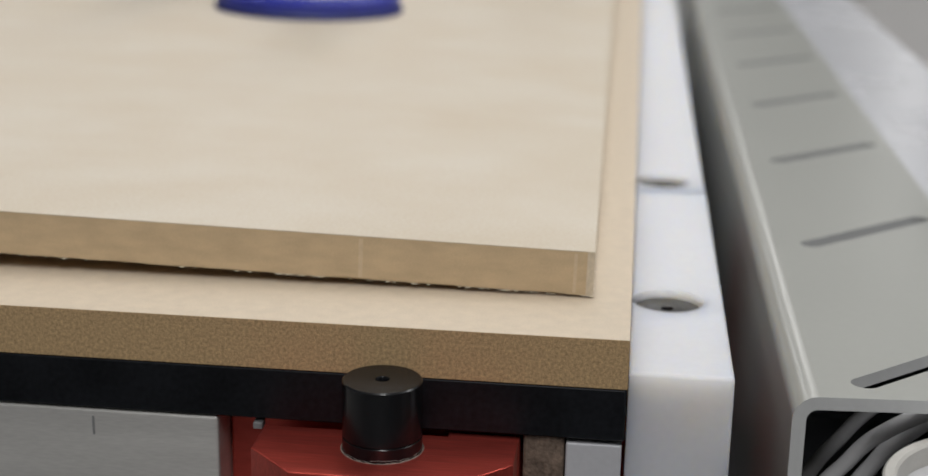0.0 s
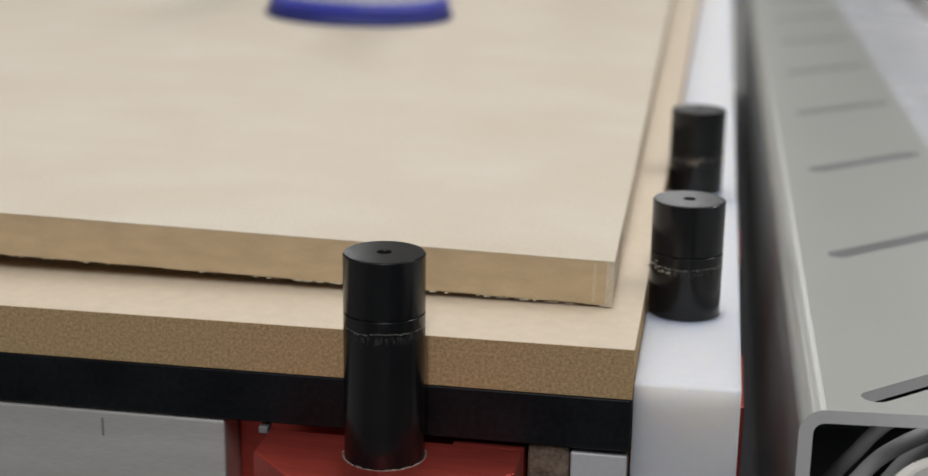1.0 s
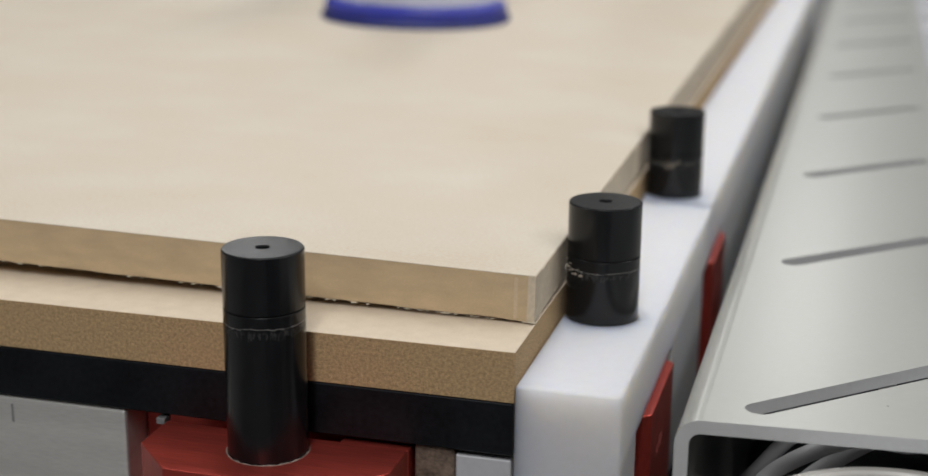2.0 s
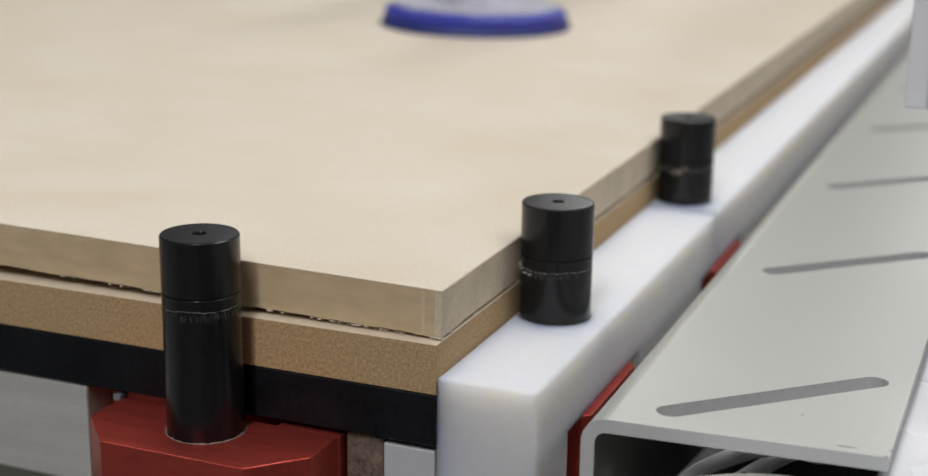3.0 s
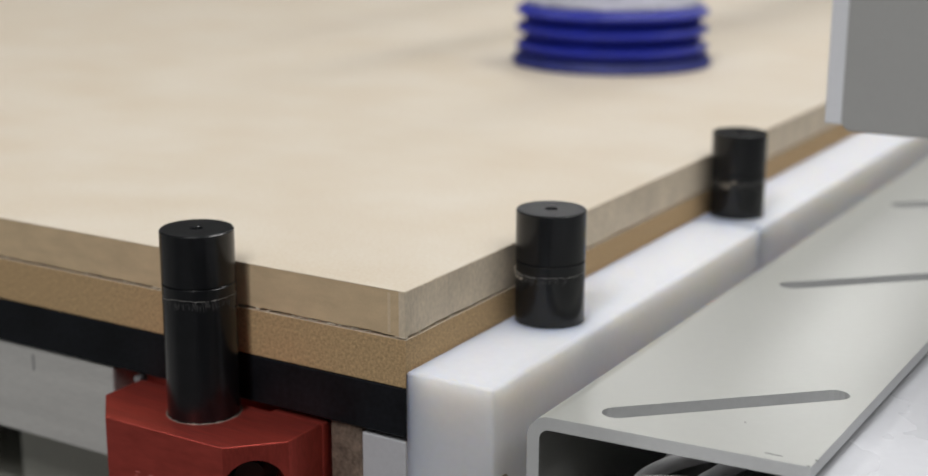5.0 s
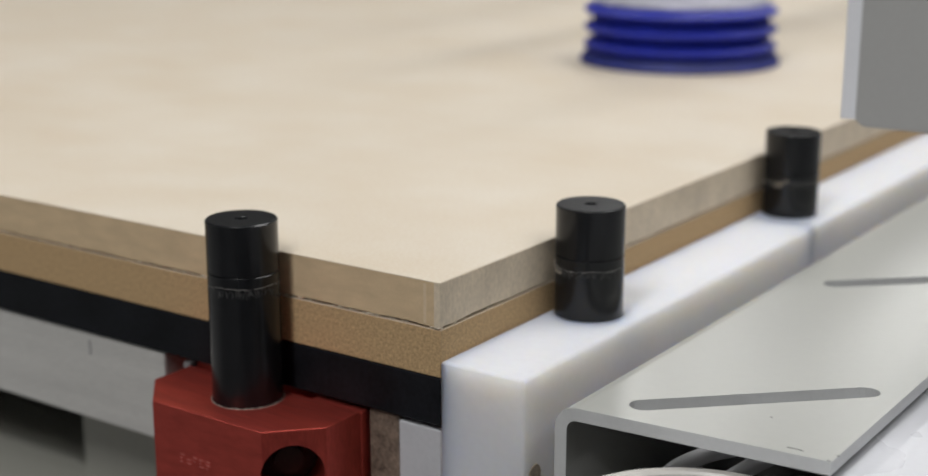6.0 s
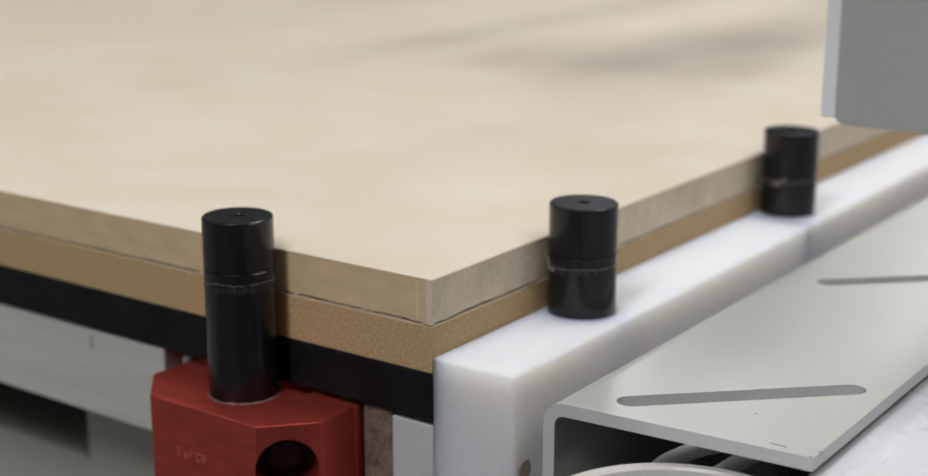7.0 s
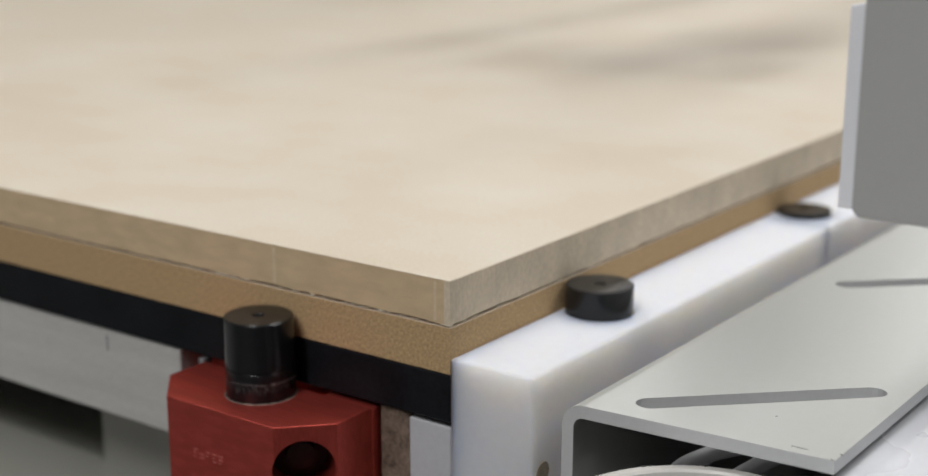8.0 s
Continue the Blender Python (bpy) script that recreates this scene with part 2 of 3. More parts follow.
def panel(name, label, thick, core_mat, veneer_mat, seed, with_band):
    """A veneered fibreboard panel; its origin is the bottom of its front right corner."""
    ob = thing(name, label, "board")
    w, l, v = BED_W, BED_L, 0.0004 if with_band else 0.00012
    if with_band:
        part("core", ragged_slab(-w, -0.0026, 0, l, 0.0001, thick - v, "x", seed), core_mat, ob)
    else:
        part("core", box(-w, 0, 0, l, v, thick - v), core_mat, ob)
    part("top_veneer", box(-w, 0, -0.0001 if with_band else 0.0002, l, thick - v, thick, v / 2, 1), veneer_mat, ob, "smooth pale veneer face")
    if not with_band:
        part("bottom_veneer", box(-w, -0.0001, 0.0001, l, 0, v), core_mat, ob)
    rnd = random.Random(seed)
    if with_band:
        # Right face gets a paler colour for the light that falls on it.
        part("lit_edge", ragged_slab(-0.0026, 0.0001, -0.0002, l, 0.0001, thick - v, "y", seed + 1), LIT_EDGE, ob, "dusty sawn edge, coloured paler for the light on it")
    bm = bmesh.new()
    for i in range(84 if with_band else 0):
        near = i < 54
        if near:
            x, y = -abs(rnd.gauss(0, 0.10)), -0.0003
        else:
            x, y = 0.0003, abs(rnd.gauss(0, 0.12))
        z = 0.0004 if i % 5 or near else thick - 0.0002
        a, h = rnd.uniform(0.0004, 0.0014) if i % 5 else rnd.uniform(0.0012, 0.0026), rnd.uniform(0.00012, 0.00035)
        s = Vector((a, 0, 0)) if near else Vector((0, a, 0))
        n = Vector((0, -0.0003, 0)) if near else Vector((0.0003, 0, 0))
        c = Vector((x, y, z))
        p = [bm.verts.new(q) for q in (c - s, c + s * 0.9, c + s * 0.3 + Vector((0, 0, h)) + n, c - s * 0.4 - Vector((0, 0, h)) + n, c + Vector((0, 0, h)) - n)]
        for f in ((0, 1, 2), (0, 3, 1), (0, 2, 3), (1, 3, 2)):
            bm.faces.new([p[k] for k in f])
        bm.verts.remove(p[4])
    for x, w in ((-0.088, 0.0016), (-0.0075, 0.0013)) if with_band else ():
        part("rub_mark", box(x, x + w, -0.00006, 0.001, 0.0012, thick - 0.0012), RUBBED, ob, "faint pale rub mark")
    if not with_band:
        bm.free()
        return ob
    tagged(part("torn_edge", bm, CHIP, ob, "small pale splinters along the sawn edge"), kind="stuff")
    return ob


lower = panel("lower_panel", "pale veneered fibreboard panel with raw brown edges on black board", 0.0180, MDF, VENEER_LOW, 3, False)
lower.location = (0, 0, -0.0181)
upper = panel("upper_panel", "pale veneered fibreboard panel with dusty sawn edges, against stop pins", 0.0175, MDF_SMOOTH, VENEER, 5, True)

# ---- the white rail, in two lengths, with holes for its stop pins ----
PIN_R = 0.0138
PIN_B, PIN_C = (0.0144, 0.0820), (0.0143, 0.2860)
RAIL_Z, RAIL_W, JOINT = -0.0115, 0.0362, 0.2660


def rail(label, y0, y1, x1, hole, next_hole=None):
    a, b, zt, zn, zb = hole[1] - 0.047, hole[1] + 0.047, RAIL_Z, -0.0387, -0.10
    side = [(y0, zt)] + ([(y0, zb), (a, zb), (a, zn)] if a > y0 + 0.005 else [(y0, zn)]) + [(b, zn), (b, zb)]
    if next_hole:
        side += [(next_hole[1] - 0.047, zb), (next_hole[1] - 0.047, zn), (y1, zn), (y1, zt)]
    else:
        side += [(y1, zb), (y1, zt)]
    bm = bmesh.new()
    near = [bm.verts.new((0.0003, y, z)) for y, z in side]
    far = [bm.verts.new((x1, y, z)) for y, z in side]
    for k in range(len(side)):
        bm.faces.new((near[k], near[(k + 1) % len(side)], far[(k + 1) % len(side)], far[k]))
    bm.faces.new(near)
    bm.faces.new(far[::-1])
    bmesh.ops.recalc_face_normals(bm, faces=bm.faces)
    top = [e for e in bm.edges if all(abs(v.co.z - zt) < 1e-6 for v in e.verts) and (abs(e.verts[0].co.y - e.verts[1].co.y) > 0.01 or (y0 == 0 and e.verts[0].co.y < 0.01))]
    top += [e for e in bm.edges if y0 == 0 and all(abs(v.co.y - y0) < 1e-6 and v.co.x > 0.02 for v in e.verts)]
    bmesh.ops.bevel(bm, geom=top, offset=0.0013, segments=3, affect="EDGES", profile=0.5)
    ob = tagged(part("guide_rail", bm, HDPE), label, "rail", group="white guide rail")
    bore = new("bore", bpy.data.meshes.new("bore"))
    bm = bmesh.new()
    bmesh.ops.create_cone(bm, cap_ends=True, segments=48, radius1=0.0141, radius2=0.0141, depth=0.06, matrix=Matrix.Translation((hole[0], hole[1], -0.025)))
    bm.to_mesh(bore.data)
    bm.free()
    cut(ob, bore)
    return ob


near_rail = rail("milky white plastic guide rail with a bored pin hole", 0.0, JOINT, RAIL_W, PIN_B, PIN_C)
rail("milky white plastic guide rail length farther along the panel edge", JOINT - 0.0001, 1.5, RAIL_W - 0.0004, PIN_C)


# Small tan disc set on the right side of the rail.
bm = lathe([(0.0001, 0.0), (0.0040, 0.0), (0.0046, -0.0006), (0.0040, -0.0004)], 24)
bm.transform(Matrix.Translation((RAIL_W + 0.0002, 0.0075, -0.0500)) @ pose(0, 0, 0, 0, 90, 0))
part("tan_smudge", bm, DUST, near_rail, "small tan smudge on the rail side")


# ---- stop pins ----
def stop_pin(name, label, marks):
    """Black stop pin; its origin is the centre of its top."""
    ob = thing(name, label, "stop pin", group="black stop pins")
    r = PIN_R
    part("cap", lathe([(0.0022, -0.004), (0.0022, -0.0006), (0.0026, 0), (r - 0.0005, 0), (r, -0.0005), (r, -0.0198), (r - 0.0002, -0.0200), (0.002, -0.0200)]), BLACK_PIN, ob, smooth=True)
    part("shank", lathe([(0.002, -0.0203), (r - 0.0002, -0.0203), (r, -0.0205), (r, -0.105), (0.0001, -0.105)]), BLACK_PIN, ob, smooth=True)
    part("bore_plug", lathe([(0.0022, -0.0041), (0.0001, -0.0041)], 16), DARK_HOLE, ob)
    part("groove", lathe([(r - 0.0008, -0.0195), (r - 0.0008, -0.0206)]), DARK_HOLE, ob)
    rnd = random.Random(marks)
    bm = bmesh.new()
    faint = bmesh.new()
    n = 260
    wave = 0.0
    for i in range(n):
        a0, a1 = 2 * math.pi * i / n, 2 * math.pi * (i + 1) / n
        wave = 0.9 * wave + rnd.gauss(0, 0.00010)
        for kind, odds in ((bm, 0.85), (faint, 0.6)):
            if rnd.random() > odds:
                continue
            if kind is bm:
                top = -0.0244 + wave
                low, mid = top - rnd.uniform(0.00008, 0.00034), a1
            else:
                top = -0.0248 - rnd.random() * 0.0012
                low, mid = top - rnd.uniform(0.0006, 0.0028), a0 + (a1 - a0) * 0.45
            rr = r + 0.00006
            kind.faces.new([kind.verts.new((rr * math.cos(a), rr * math.sin(a), z)) for a, z in ((a0, top), (a0, low), (mid, low), (mid, top))])
    part("scratch_band", faint, SCRATCH_FAINT, ob, "faint vertical scratches below the ring")
    part("scuff_ring", bm, SCRATCH, ob, "worn ring of fine grey scratches")
    return ob


def dust_lumps(ob, seed, angle):
    rnd = random.Random(seed)
    bm = bmesh.new()
    for i in range(22):
        a = radians(angle) + rnd.gauss(0, 0.35)
        z = -0.0250 + rnd.gauss(0, 0.0016)
        s = rnd.uniform(0.0002, 0.0009)
        bmesh.ops.create_icosphere(bm, subdivisions=1, radius=1, matrix=Matrix.Translation((PIN_R * math.cos(a), PIN_R * math.sin(a), z)) @ Matrix.Diagonal((s, s * 1.4, s * 0.7, 1)))
    part("dust_crust", bm, DUST, ob, "pale wood dust stuck on the pin")


pin_a = stop_pin("stop_pin", "black plastic stop pin rising from the red block before the panels", 1)
pin_b = stop_pin("stop_pin", "black plastic stop pin with dust marks rising through the white rail", 2)
dust_lumps(pin_b, 4, -150)
pin_c = stop_pin("stop_pin", "black plastic stop pin farther along the white rail", 3)
dust_lumps(pin_c, 9, -95)


# ---- red pin housings ----
def red_housing():
    ob = thing("pin_housing", "red anodised metal pin housing under the black board", "housing", group="red pin housings")
    out = [(-0.1275, -0.0015), (-0.1275, -0.0215), (-0.1105, -0.0390), (-0.0535, -0.0390), (-0.0370, -0.0215), (-0.0370, -0.0015)]
    body = part("body", prism(out, [ring(48, 0.0141, -0.083, -0.0142)], -0.135, -0.0390, 0.0004), RED, ob)
    bore = new("bore", bpy.data.meshes.new("bore"))
    bm = lathe([(0.0001, -0.022), (0.0120, -0.022), (0.0120, 0.02), (0.0001, 0.02)], 40)
    turn = Matrix.Translation((-0.0462, -0.0305, -0.0570)) @ Vector((0.0175, -0.0165, 0)).to_track_quat("Z", "Y").to_matrix().to_4x4()
    bm.transform(turn)
    bm.to_mesh(bore.data)
    bm.free()
    cut(body, bore)
    bm = lathe([(0.0001, -0.0218), (0.0118, -0.0218), (0.0118, -0.0205), (0.0060, -0.0205), (0.0056, -0.014), (0.0001, -0.014)], 24)
    bm.transform(turn)
    part("socket_screw", bm, DARK_HOLE, body, "dark recessed screw head")
    groove = new("groove", bpy.data.meshes.new("groove"))
    bm = box(-0.1300, -0.1264, -0.0300, 0.0, -0.0605, -0.0575)
    box(-0.1300, -0.1266, -0.0300, 0.0, -0.0760, -0.0725, into=bm)
    bm.to_mesh(groove.data)
    bm.free()
    cut(body, groove)
    part("clip", box(-0.1322, -0.1288, -0.0010, 0.0040, -0.0412, -0.0386, 0.0004), STEEL, ob, "small bright zinc clip")
    part("cheek", box(-0.0620, -0.0367, -0.0013, 0.0158, -0.1350, -0.0394, 0.0006), RED, ob)
    part("mount", box(-0.1452, -0.0365, 0.0160, 0.0500, -0.1300, -0.0380, 0.0008), RED, ob)
    bm = bmesh.new()
    rnd = random.Random(8)
    for i in range(5):
        x = -0.0965 + i * 0.0034
        for z in (-0.0580, -0.0595, -0.0610):
            if rnd.random() < 0.8:
                box(x, x + rnd.choice((0.0010, 0.0022)), -0.03908, -0.0389, z, z + 0.0004, into=bm)
    part("engraved_marks", bm, RED_MARK, body, "row of small unreadable stamped marks")
    bm = lathe([(0.0140, 0.0001), (0.0143, 0.0003), (0.0145, -0.0002)], 64)
    rnd = random.Random(2)
    for v in bm.verts:
        v.co.z += rnd.uniform(-0.0004, 0.0003)
    bm.transform(Matrix.Translation((-0.083, -0.0142, -0.0390)))
    part("dust_rim", bm, RIM, ob, "thin pale rim of dust round the bore")
    return ob


housing = red_housing()
for px, py in (PIN_B, PIN_C):
    twin = copy_thing(housing, Matrix.Translation((px, py, 0)) @ pose(0, 0, 0, 0, 0, 90) @ Matrix.Translation((0.083, 0.0142, 0)))
    tagged(twin, "red anodised metal pin housing under the white rail")

# ---- parts under the bed ----
beam = thing("aluminium_beam", "scratched brushed aluminium beam under the black board", "beam")
part("web", box(-1.25, -0.1455, 0.0008, 0.040, -0.0790, -0.0380, 0.0012), ALU, beam)
part("scratch", box(-0.1925, -0.1917, 0.0005, 0.0009, -0.0480, -0.0410), STEEL, beam, "short dark vertical scrape")
tagged(part("cast_spacer", box(-0.0355, -0.0210, 0.0020, 0.018, -0.15, -0.0380, 0.0010), BRONZE), "rough brown cast metal spacer beside the red housing", "spacer")
tagged(part("zinc_plate", box(-0.0205, -0.0010, 0.0012, 0.018, -0.16, -0.0395, 0.0006), LIGHT_PLATE), "bright zinc plate under the corner of the black board", "plate")

frame_ob = thing("machine_stand", "grey-green painted steel machine stand under the bed", "machine stand")
part("post", box(-0.2740, -0.1500, 0.060, 0.140, -0.92, -0.0800, 0.003), FRAME_GREEN, frame_ob)
part("cross_beam", box(-1.25, -0.2745, 0.070, 0.140, -0.30, -0.1480, 0.003), FRAME_GREEN, frame_ob)
# Added dark blocks: two stop light from below the gap,
# the rear one stands for the shade under the bed.
part("side_light_block", box(-0.30, 0.235, 0.145, 1.5, -0.92, -0.165, 0.003), DARK_FILLER, frame_ob)
part("front_light_block", box(-0.145, 0.235, 0.06, 0.1445, -0.92, -0.165, 0.003), DARK_FILLER, frame_ob)
part("rear_shade_block", box(-1.25, -0.31, 0.30, 1.5, -0.92, -0.0385, 0.003), DARK_FILLER, frame_ob)


# ---- slotted channel along the rail ----
def paler_edges(ob, is_cut):
    """Gives the faces that the saw or laser cut a bare look, paled for missing front light."""
    ob.data.materials.append(GREY_EDGE)
    for f in ob.data.polygons:
        if is_cut(f.normal):
            f.material_index = 1


def channel():
    ob = thing("slotted_channel", "pale grey powder-coated steel channel with slanted slots in its top", "channel")
    x0, x1, y0, y1, zt, th, rad = 0.0550, 0.1500, -0.0100, 1.45, -0.0125, 0.0046, 0.0085
    slots = []
    for k in range(8):
        a, b = Vector((0.0803, 0.0056 + 0.1738 * k)), Vector((0.1375, 0.0603 + 0.1738 * k))
        d = (b - a).normalized()
        base = math.atan2(d.y, d.x)
        r = 0.0049
        loop = [(b.x + r * math.cos(base + q), b.y + r * math.sin(base + q)) for q in [math.pi * (i / 8 - 0.5) for i in range(9)]]
        loop += [(a.x + r * math.cos(base + q), a.y + r * math.sin(base + q)) for q in [math.pi * (i / 8 + 0.5) for i in range(9)]]
        slots.append(loop)
    bm = prism([(x0 + rad, y0), (x1, y0 + 0.0062), (x1, y1), (x0 + rad, y1)], slots, zt - th, zt)
    plate = part("top_plate", bm, GREY_PAINT, ob)
    paler_edges(plate, lambda n: abs(n.z) < 0.3)
    for x, y, w in ((x1 - 0.0130, y0 + 0.0095, 0.0055), (x1 - 0.0300, y0 + 0.0300, 0.0008), (x1 - 0.0002, y0 + 0.0120, 0.0009), (x1 - 0.0010, y0 + 0.0066, 0.0011)):
        part("scuff", box(x - w / 2, x + w / 2, y - 0.0002, y + 0.0002, zt - 0.0002, zt + 0.00006), DARK_HOLE, plate, "small dark scuff")
    # the bend and the side wall, swept along y
    outer = [(x0 + rad - rad * math.sin(q), zt - rad + rad * math.cos(q)) for q in [math.pi / 2 * i / 8 for i in range(9)]] + [(x0, -0.16)]
    ri = rad - th
    inner = [(x0 + rad - ri * math.sin(q), zt - rad + ri * math.cos(q)) for q in [math.pi / 2 * i / 8 for i in range(9)]] + [(x0 + th, -0.16)]
    bm = bmesh.new()
    sec = outer + inner[::-1]
    front = [bm.verts.new((x, y0, z)) for x, z in sec]
    back = [bm.verts.new((x, y1, z)) for x, z in sec]
    for i in range(len(sec)):
        j = (i + 1) % len(sec)
        bm.faces.new((front[i], front[j], back[j], back[i]))
    n = len(outer)
    for row in (front, back):
        for i in range(n - 1):
            bm.faces.new((row[i], row[i + 1], row[2 * n - 2 - i], row[2 * n - 1 - i]))
    bmesh.ops.recalc_face_normals(bm, faces=bm.faces)
    paler_edges(part("side_wall", bm, GREY_PAINT, ob, smooth=True), lambda n: n.y < -0.9)
    # Dark plate added to stand for the shade deep in the channel.
    part("shade_plate", box(x0 + th + 0.0005, x1 - 0.004, 0.34, 0.345, -0.16, zt - th - 0.0005), DARK_FILLER, ob, "dark plate added for the shade inside the channel")
    return ob


channel()

# ---- hoses inside the channel ----
hose_set = [
    ([(0.0640, 0.030, -0.160), (0.0670, 0.024, -0.075), (0.0800, 0.020, -0.0470), (0.0921, 0.019, -0.0345), (0.1120, 0.022, -0.0255), (0.1350, 0.030, -0.0230), (0.1420, 0.200, -0.0260)], 0.0029, HOSE, "bright white thin hose curving out of the channel"),
    ([(0.0730, 0.045, -0.160), (0.0790, 0.040, -0.085), (0.0930, 0.038, -0.0540), (0.1056, 0.037, -0.0405), (0.1220, 0.040, -0.0290), (0.1370, 0.060, -0.0240), (0.1420, 0.240, -0.0300)], 0.0031, HOSE, "bright white thin hose curving out of the channel"),
    ([(0.0640, 0.052, -0.160), (0.0660, 0.048, -0.080), (0.0820, 0.045, -0.0468), (0.0980, 0.046, -0.0310), (0.1200, 0.060, -0.0240), (0.1300, 0.280, -0.0300)], 0.0028, HOSE_GREY, "pale grey thin hose inside the channel"),
]
for pts, rad, mat, label in hose_set:
    tagged(part("hose", tube(pts, rad), mat, smooth=True), label, "hose", group="hoses in the channel")

collar = thing("pipe_collar", "greyish cream round pipe collar with a chipped rim before the channel", "collar", at=(0.1265, -0.0478, -0.0245))
part("rim", lathe([(0.0424, -0.012), (0.0424, -0.0008), (0.0432, 0.0), (0.0460, 0.0), (0.0468, -0.0008), (0.0468, -0.30), (0.0424, -0.30), (0.0424, -0.012)], 96), COLLAR, collar, smooth=True)
part("inner_plate", lathe([(0.0001, -0.0075), (0.0423, -0.0075), (0.0423, -0.0110), (0.0001, -0.0110)], 72), HOSE_GREY, collar, "grey recessed disc")
rnd = random.Random(12)
for i in range(5):
    a = radians(rnd.uniform(60, 175))
    bm = bmesh.new()
    bmesh.ops.create_icosphere(bm, subdivisions=1, radius=1, matrix=Matrix.Translation((0.0463 * math.cos(a), 0.0463 * math.sin(a), 0.0)) @ Matrix.Rotation(a, 4, "Z") @ Matrix.Diagonal((0.0005, rnd.uniform(0.0006, 0.0016), 0.0003, 1)))
    part("paint_chip", bm, DARK_HOLE, collar, "small dark paint chip")

cover = thing("machine_cover", "white enamelled sheet metal cover beside the grey channel", "cover")
part("top", box(0.1462, 0.2400, -0.60, 1.50, -0.0245, -0.0208, 0.0015), COVER, cover)
part("side", box(0.2360, 0.2400, -0.60, 1.50, -0.92, -0.0247), COVER, cover)
part("foot", box(0.1800, 0.2350, 0.60, 1.40, -0.92, -0.0247), COVER, cover)

# Made-up box for a pale unidentified surface; its doors and plinth are invented.
cabinet = thing("pale_filler_box", "pale grey box added to fill a bright corner behind the machine", "cabinet", at=(0.85, 2.1, -0.92))
part("carcass", box(-0.50, 0.50, 0.0, 0.45, 0.06, 1.10, 0.004), PALE_FILLER, cabinet)
part("plinth", box(-0.48, 0.48, 0.03, 0.43, 0.0, 0.06), DARK_FILLER, cabinet, "dark plinth")
for k in (0, 1):
    leaf = part("door", box(-0.497 + 0.4985 * k, -0.0015 + 0.4985 * k, -0.018, -0.0005, 0.07, 1.09, 0.003), PALE_FILLER, cabinet)
    part("handle", box(-0.045 + 0.078 * k, -0.033 + 0.078 * k, -0.034, -0.0185, 0.55, 0.68, 0.003), STEEL, leaf, "zinc plated handle")


# ---- guard sheet hung over the front end of the channel, which comes down at the end ----
def hanging_sheet():
    """Its origin is the lower left corner of the white backing sheet."""
    ob = thing("guard_sheet", "grey sheet metal guard with white backing, hung above the channel", "guard")
    r, w, h = 0.0032, 0.13, 0.24
    left, low = 0.0066, -0.0006
    loop = [(left + r - r * math.cos(q), low + r - r * math.sin(q)) for q in [math.pi / 2 * i / 6 for i in range(7)]] + [(w, low), (w, h), (left, h)]
    bm = prism(loop, [], -0.0016, 0.0, 0.0004)
    bm.transform(pose(0, -0.0060, 0, 90, 0, 0))
    part("front_sheet", bm, PANEL_GREY, ob, "mid grey front sheet with rounded corner")
    bm = prism([(0.0, 0.0), (w, 0.0), (w, 0.0625), (0.0115, 0.0620), (0.0, 0.0592)], [], -0.0022, 0.0, 0.0005)
    bm.transform(pose(0, 0, 0, 90, 0, 0))
    part("backing_sheet", bm, PANEL_WHITE, ob, "white backing sheet with a slanted top edge")
    part("spacer", box(0.018, w - 0.01, -0.0043, -0.0002, 0.012, 0.055), PANEL_GREY, ob)
    part("hanging_post", box(0.055, 0.085, -0.0043, 0.0250, 0.064, 3.08, 0.002), PANEL_GREY, ob, "long grey hanging post")
    return ob


guard = hanging_sheet()


# ---- suction cup ----
def suction_cup():
    """Blue bellows cup; its origin is the centre of its lip on the panel. Its folds ride up and down on it."""
    ob = thing("suction_cup", "blue rubber bellows suction cup with dusty grey flange", "suction cup")
    lip = part("lip", lathe([(0.050, 0.0), (0.0722, 0.0), (0.0732, 0.0015), (0.0700, 0.0070), (0.0600, 0.0085), (0.050, 0.0085)], 64), BLUE_LIP, ob, "thin dusty blue sealing lip", smooth=True)
    folds = []
    for i in range(3):
        folds.append(part("fold", lathe([(0.055, -0.0060), (0.0630, -0.0055), (0.0680, -0.0026), (0.0702, -0.0008), (0.0702, 0.0008), (0.0680, 0.0026), (0.0630, 0.0055), (0.055, 0.0060)], 64), BLUE, ob, smooth=True))
    flange = part("flange", lathe([(0.0001, 0.0), (0.060, 0.0), (0.064, 0.0015), (0.062, 0.0035), (0.036, 0.0055), (0.030, 0.009), (0.024, 0.018), (0.0001, 0.018)], 48), CUP_TOP, ob, "dusty pale grey flange plate", smooth=True)
    part("stem", lathe([(0.0001, 0.017), (0.012, 0.017), (0.012, 0.2045), (0.0001, 0.2045)], 24), STEEL, flange, "steel stem")
    part("carrier_arm", box(-0.017, 0.017, -0.03, 1.15, 0.205, 0.235, 0.003), ALU, flange, "aluminium carrier arm")
    part("hanger", box(-0.018, 0.018, 1.10, 1.14, 0.2355, 3.08), ALU, flange, "long aluminium hanger")
    return ob, folds, flange


cup, cup_folds, cup_flange = suction_cup()


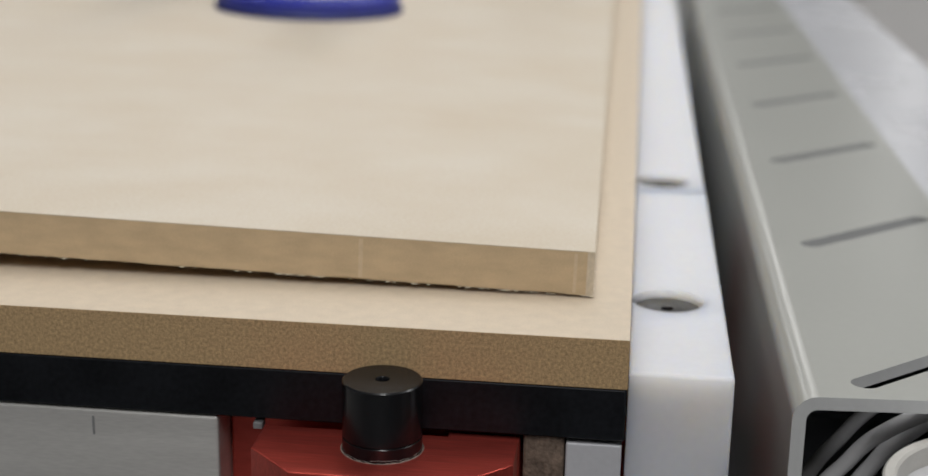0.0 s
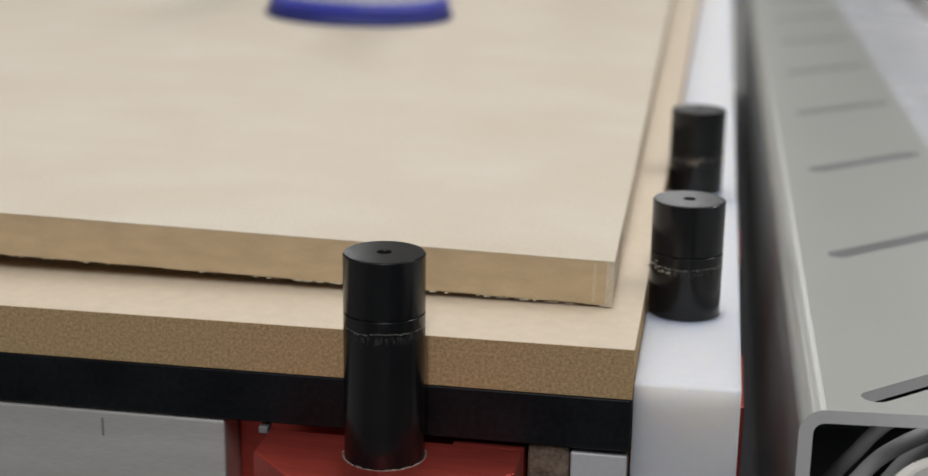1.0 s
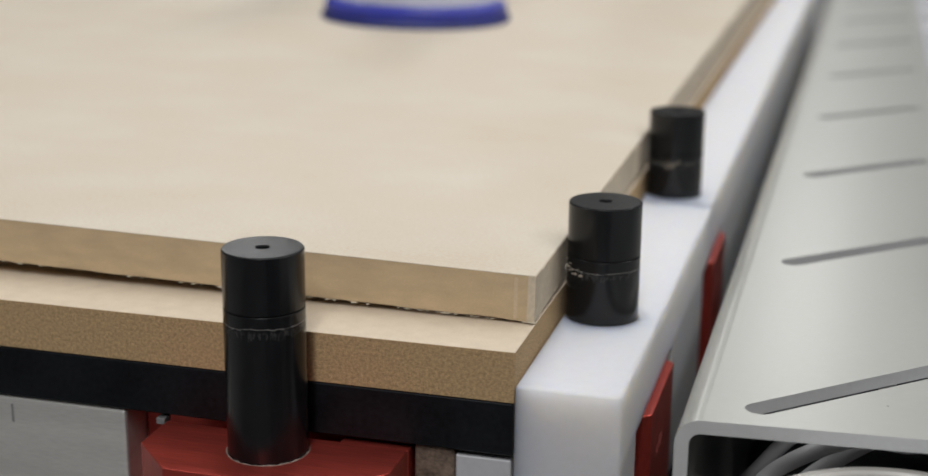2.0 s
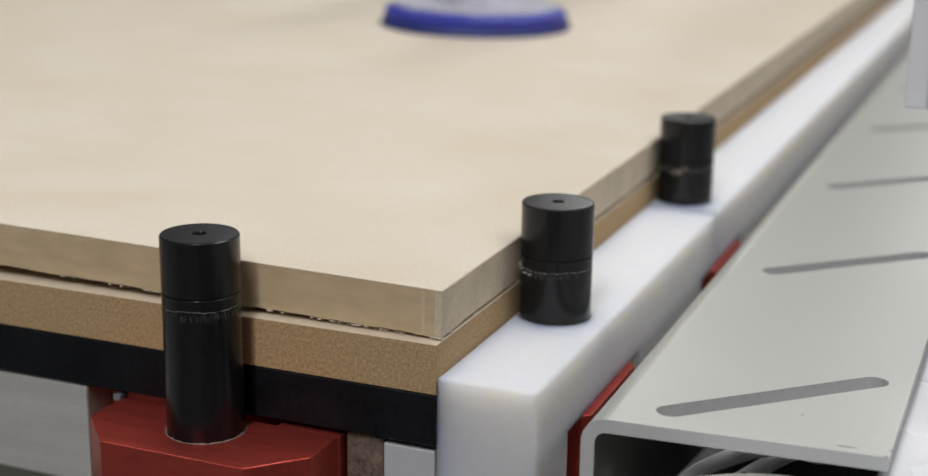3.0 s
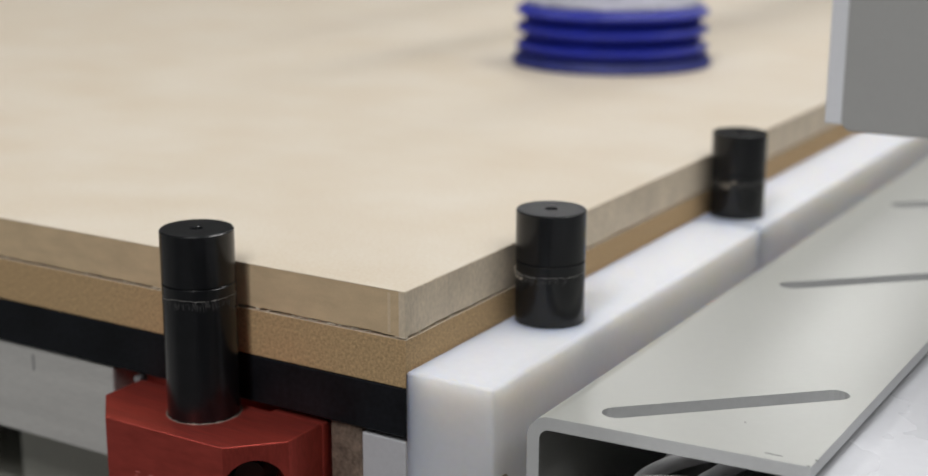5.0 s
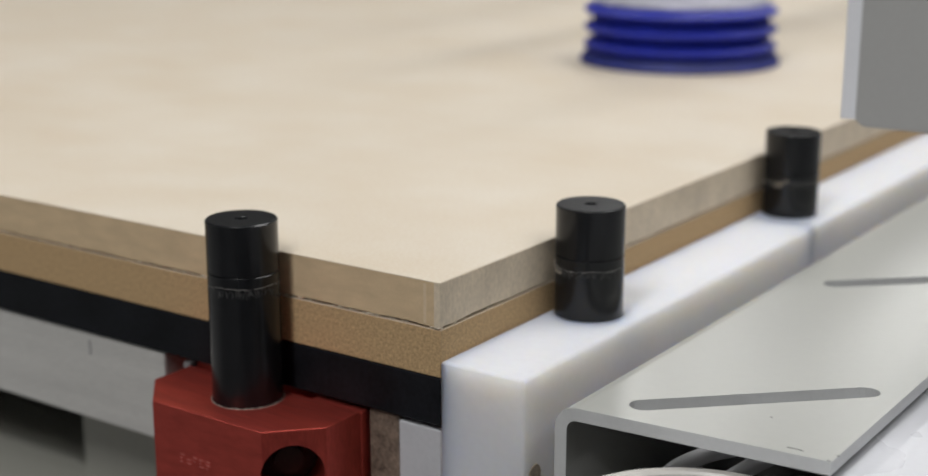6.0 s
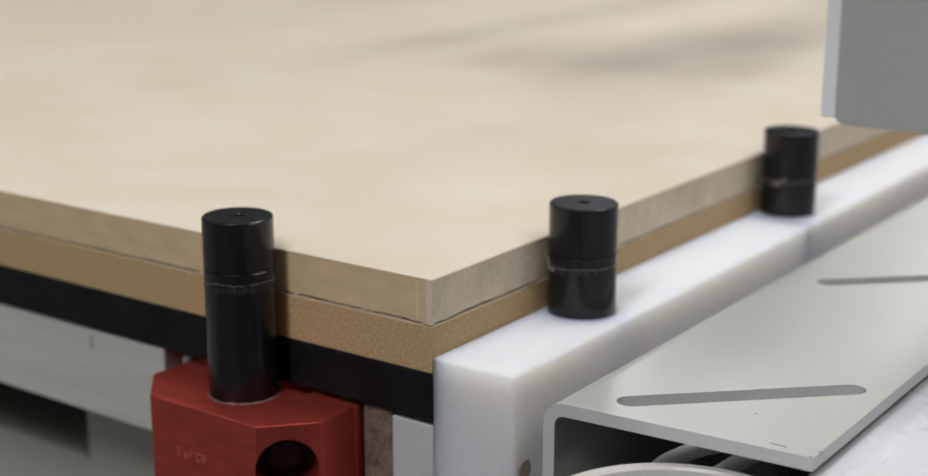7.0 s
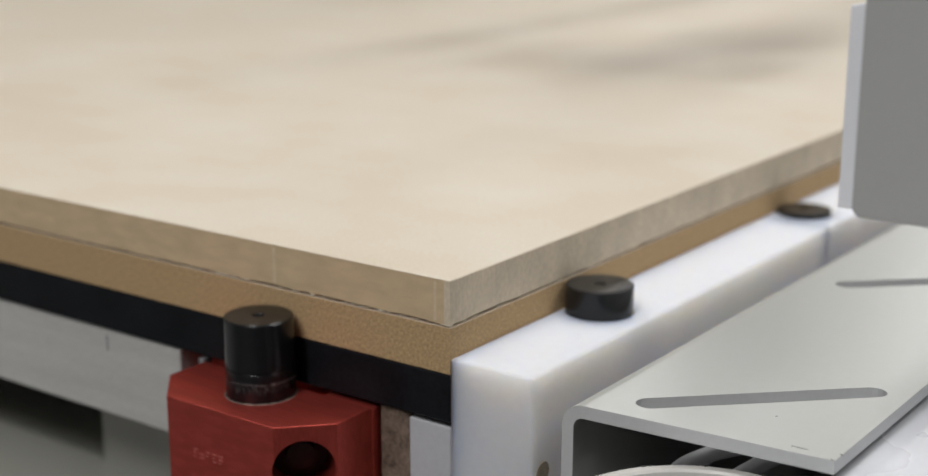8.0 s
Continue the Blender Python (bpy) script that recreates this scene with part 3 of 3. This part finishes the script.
# ---- what moves ----
def motions():
    # upper panel: lifted a little by the cup, pushed to the pins, then let down
    # seconds, x, y, lift at the back, lift at the left, turn
    ux = [(0, -0.0145, 0.0445, 0.35, 1.35, 0.8), (0.5, -0.0145, 0.0445, 0.35, 1.35, 0.8), (0.9, -0.0125, 0.0440, 0.35, 1.35, 0.8), (1.1, -0.0085, 0.0410, 0.35, 1.3, 0.6), (1.35, -0.0010, 0.0345, 0.35, 1.2, 0.4),
          (1.6, -0.0004, 0.0315, 0.35, 1.15, 0.3), (2.0, -0.0004, 0.0295, 0.35, 1.1, 0.2), (2.2, -0.0004, 0.0260, 0.35, 1.05, 0.2), (3.1, -0.0004, 0.0030, 0.35, 0.9, 0.0), (3.3, -0.0004, 0.0008, 0.33, 0.8, 0.0),
          (3.5, -0.0004, 0.0004, 0.30, 0.65, 0.0), (4.2, -0.0004, 0.0004, 0.2, 0.4, 0.0), (5.0, -0.0004, 0.0004, 0, 0, 0), (8.0, -0.0004, 0.0004, 0, 0, 0)]
    rows = [(t, pose(x, y, 0.0004, rx, ry, rz)) for t, x, y, rx, ry, rz in ux]
    walk(upper, rows)

    def on_panel(t, x, y):
        for (t0, *a), (t1, *b) in zip(ux, ux[1:]):
            if t0 <= t <= t1:
                k = (t - t0) / (t1 - t0)
                px, py, rx, ry, rz = [p + (q - p) * k for p, q in zip(a, b)]
        m = pose(px, py, 0.0004, rx, ry, 0)
        return (m @ Vector((x - px, y - py, 0.0176))).z, rx, ry

    cups = [(0, -0.2580, 0.653), (0.8, -0.2580, 0.655), (1.1, -0.2525, 0.653), (1.5, -0.2375, 0.645), (2.2, -0.2355, 0.641), (3.3, -0.2360, 0.616), (3.5, -0.2350, 0.615), (4.2, -0.2385, 0.619), (5.0, -0.192, 0.565), (6.6, -0.191, 0.565)]
    rows = []
    for t, x, y in cups:
        z, rx, ry = on_panel(t, x, y)
        rows.append((t, pose(x, y, z, rx, ry, 0)))
    rows += [(6.7, pose(-0.191, 0.565, 0.0195)), (6.8, pose(-0.191, 0.565, 0.056)), (6.9, pose(-0.191, 0.565, 0.108)), (7.1, pose(-0.191, 0.565, 0.150)), (8.0, pose(-0.191, 0.565, 0.150))]
    walk(cup, rows)
    for i, f in enumerate(cup_folds):
        flat, tall = 0.0068 + 0.0018 * i, 0.0130 + 0.0125 * i
        walk(f, [(0, pose(0, 0, flat)), (4.3, pose(0, 0, flat)), (4.9, pose(0, 0, tall)), (8, pose(0, 0, tall))])
    walk(cup_flange, [(0, pose(0, 0, 0.0135)), (4.3, pose(0, 0, 0.0135)), (4.9, pose(0, 0, 0.0430)), (8, pose(0, 0, 0.0430))])

    up = 0.0332
    walk(pin_a, [(t, pose(-0.083, -0.0142, z)) for t, z in ((0, -0.0138), (0.33, -0.0138), (0.4, -0.0050), (0.5, 0.0300), (0.6, up), (0.7, up), (7.6, up), (7.7, 0.0262), (7.8, 0.0165), (7.9, 0.0020), (8.0, -0.0068))])
    walk(pin_b, [(t, pose(*PIN_B, z)) for t, z in ((0, -0.0148), (0.1, -0.0148), (0.2, 0.0030), (0.3, up), (0.4, up), (7.6, up), (7.7, 0.0300), (7.8, 0.0210), (7.9, 0.0095), (8.0, 0.0))])
    walk(pin_c, [(t, pose(*PIN_C, z)) for t, z in ((0, -0.0145), (0.2, -0.0145), (0.3, -0.0035), (0.4, 0.0305), (0.5, 0.0310), (7.6, 0.0310), (7.7, 0.0250), (7.8, 0.0120), (7.9, -0.0010), (8.0, -0.0090))])
    walk(guard, [(t, pose(x, -0.0040, z)) for t, x, z in ((0, 0.1446, 0.0937), (4.2, 0.1446, 0.0937), (5.3, 0.1475, 0.0932), (5.8, 0.1460, 0.0935), (6.5, 0.1452, 0.0935), (7.1, 0.1454, 0.0940), (7.3, 0.1454, 0.0875),
                                                      (7.5, 0.1450, 0.0780), (7.7, 0.1452, 0.0697), (7.85, 0.1454, 0.0676), (8.0, 0.1454, 0.0671))])


motions()
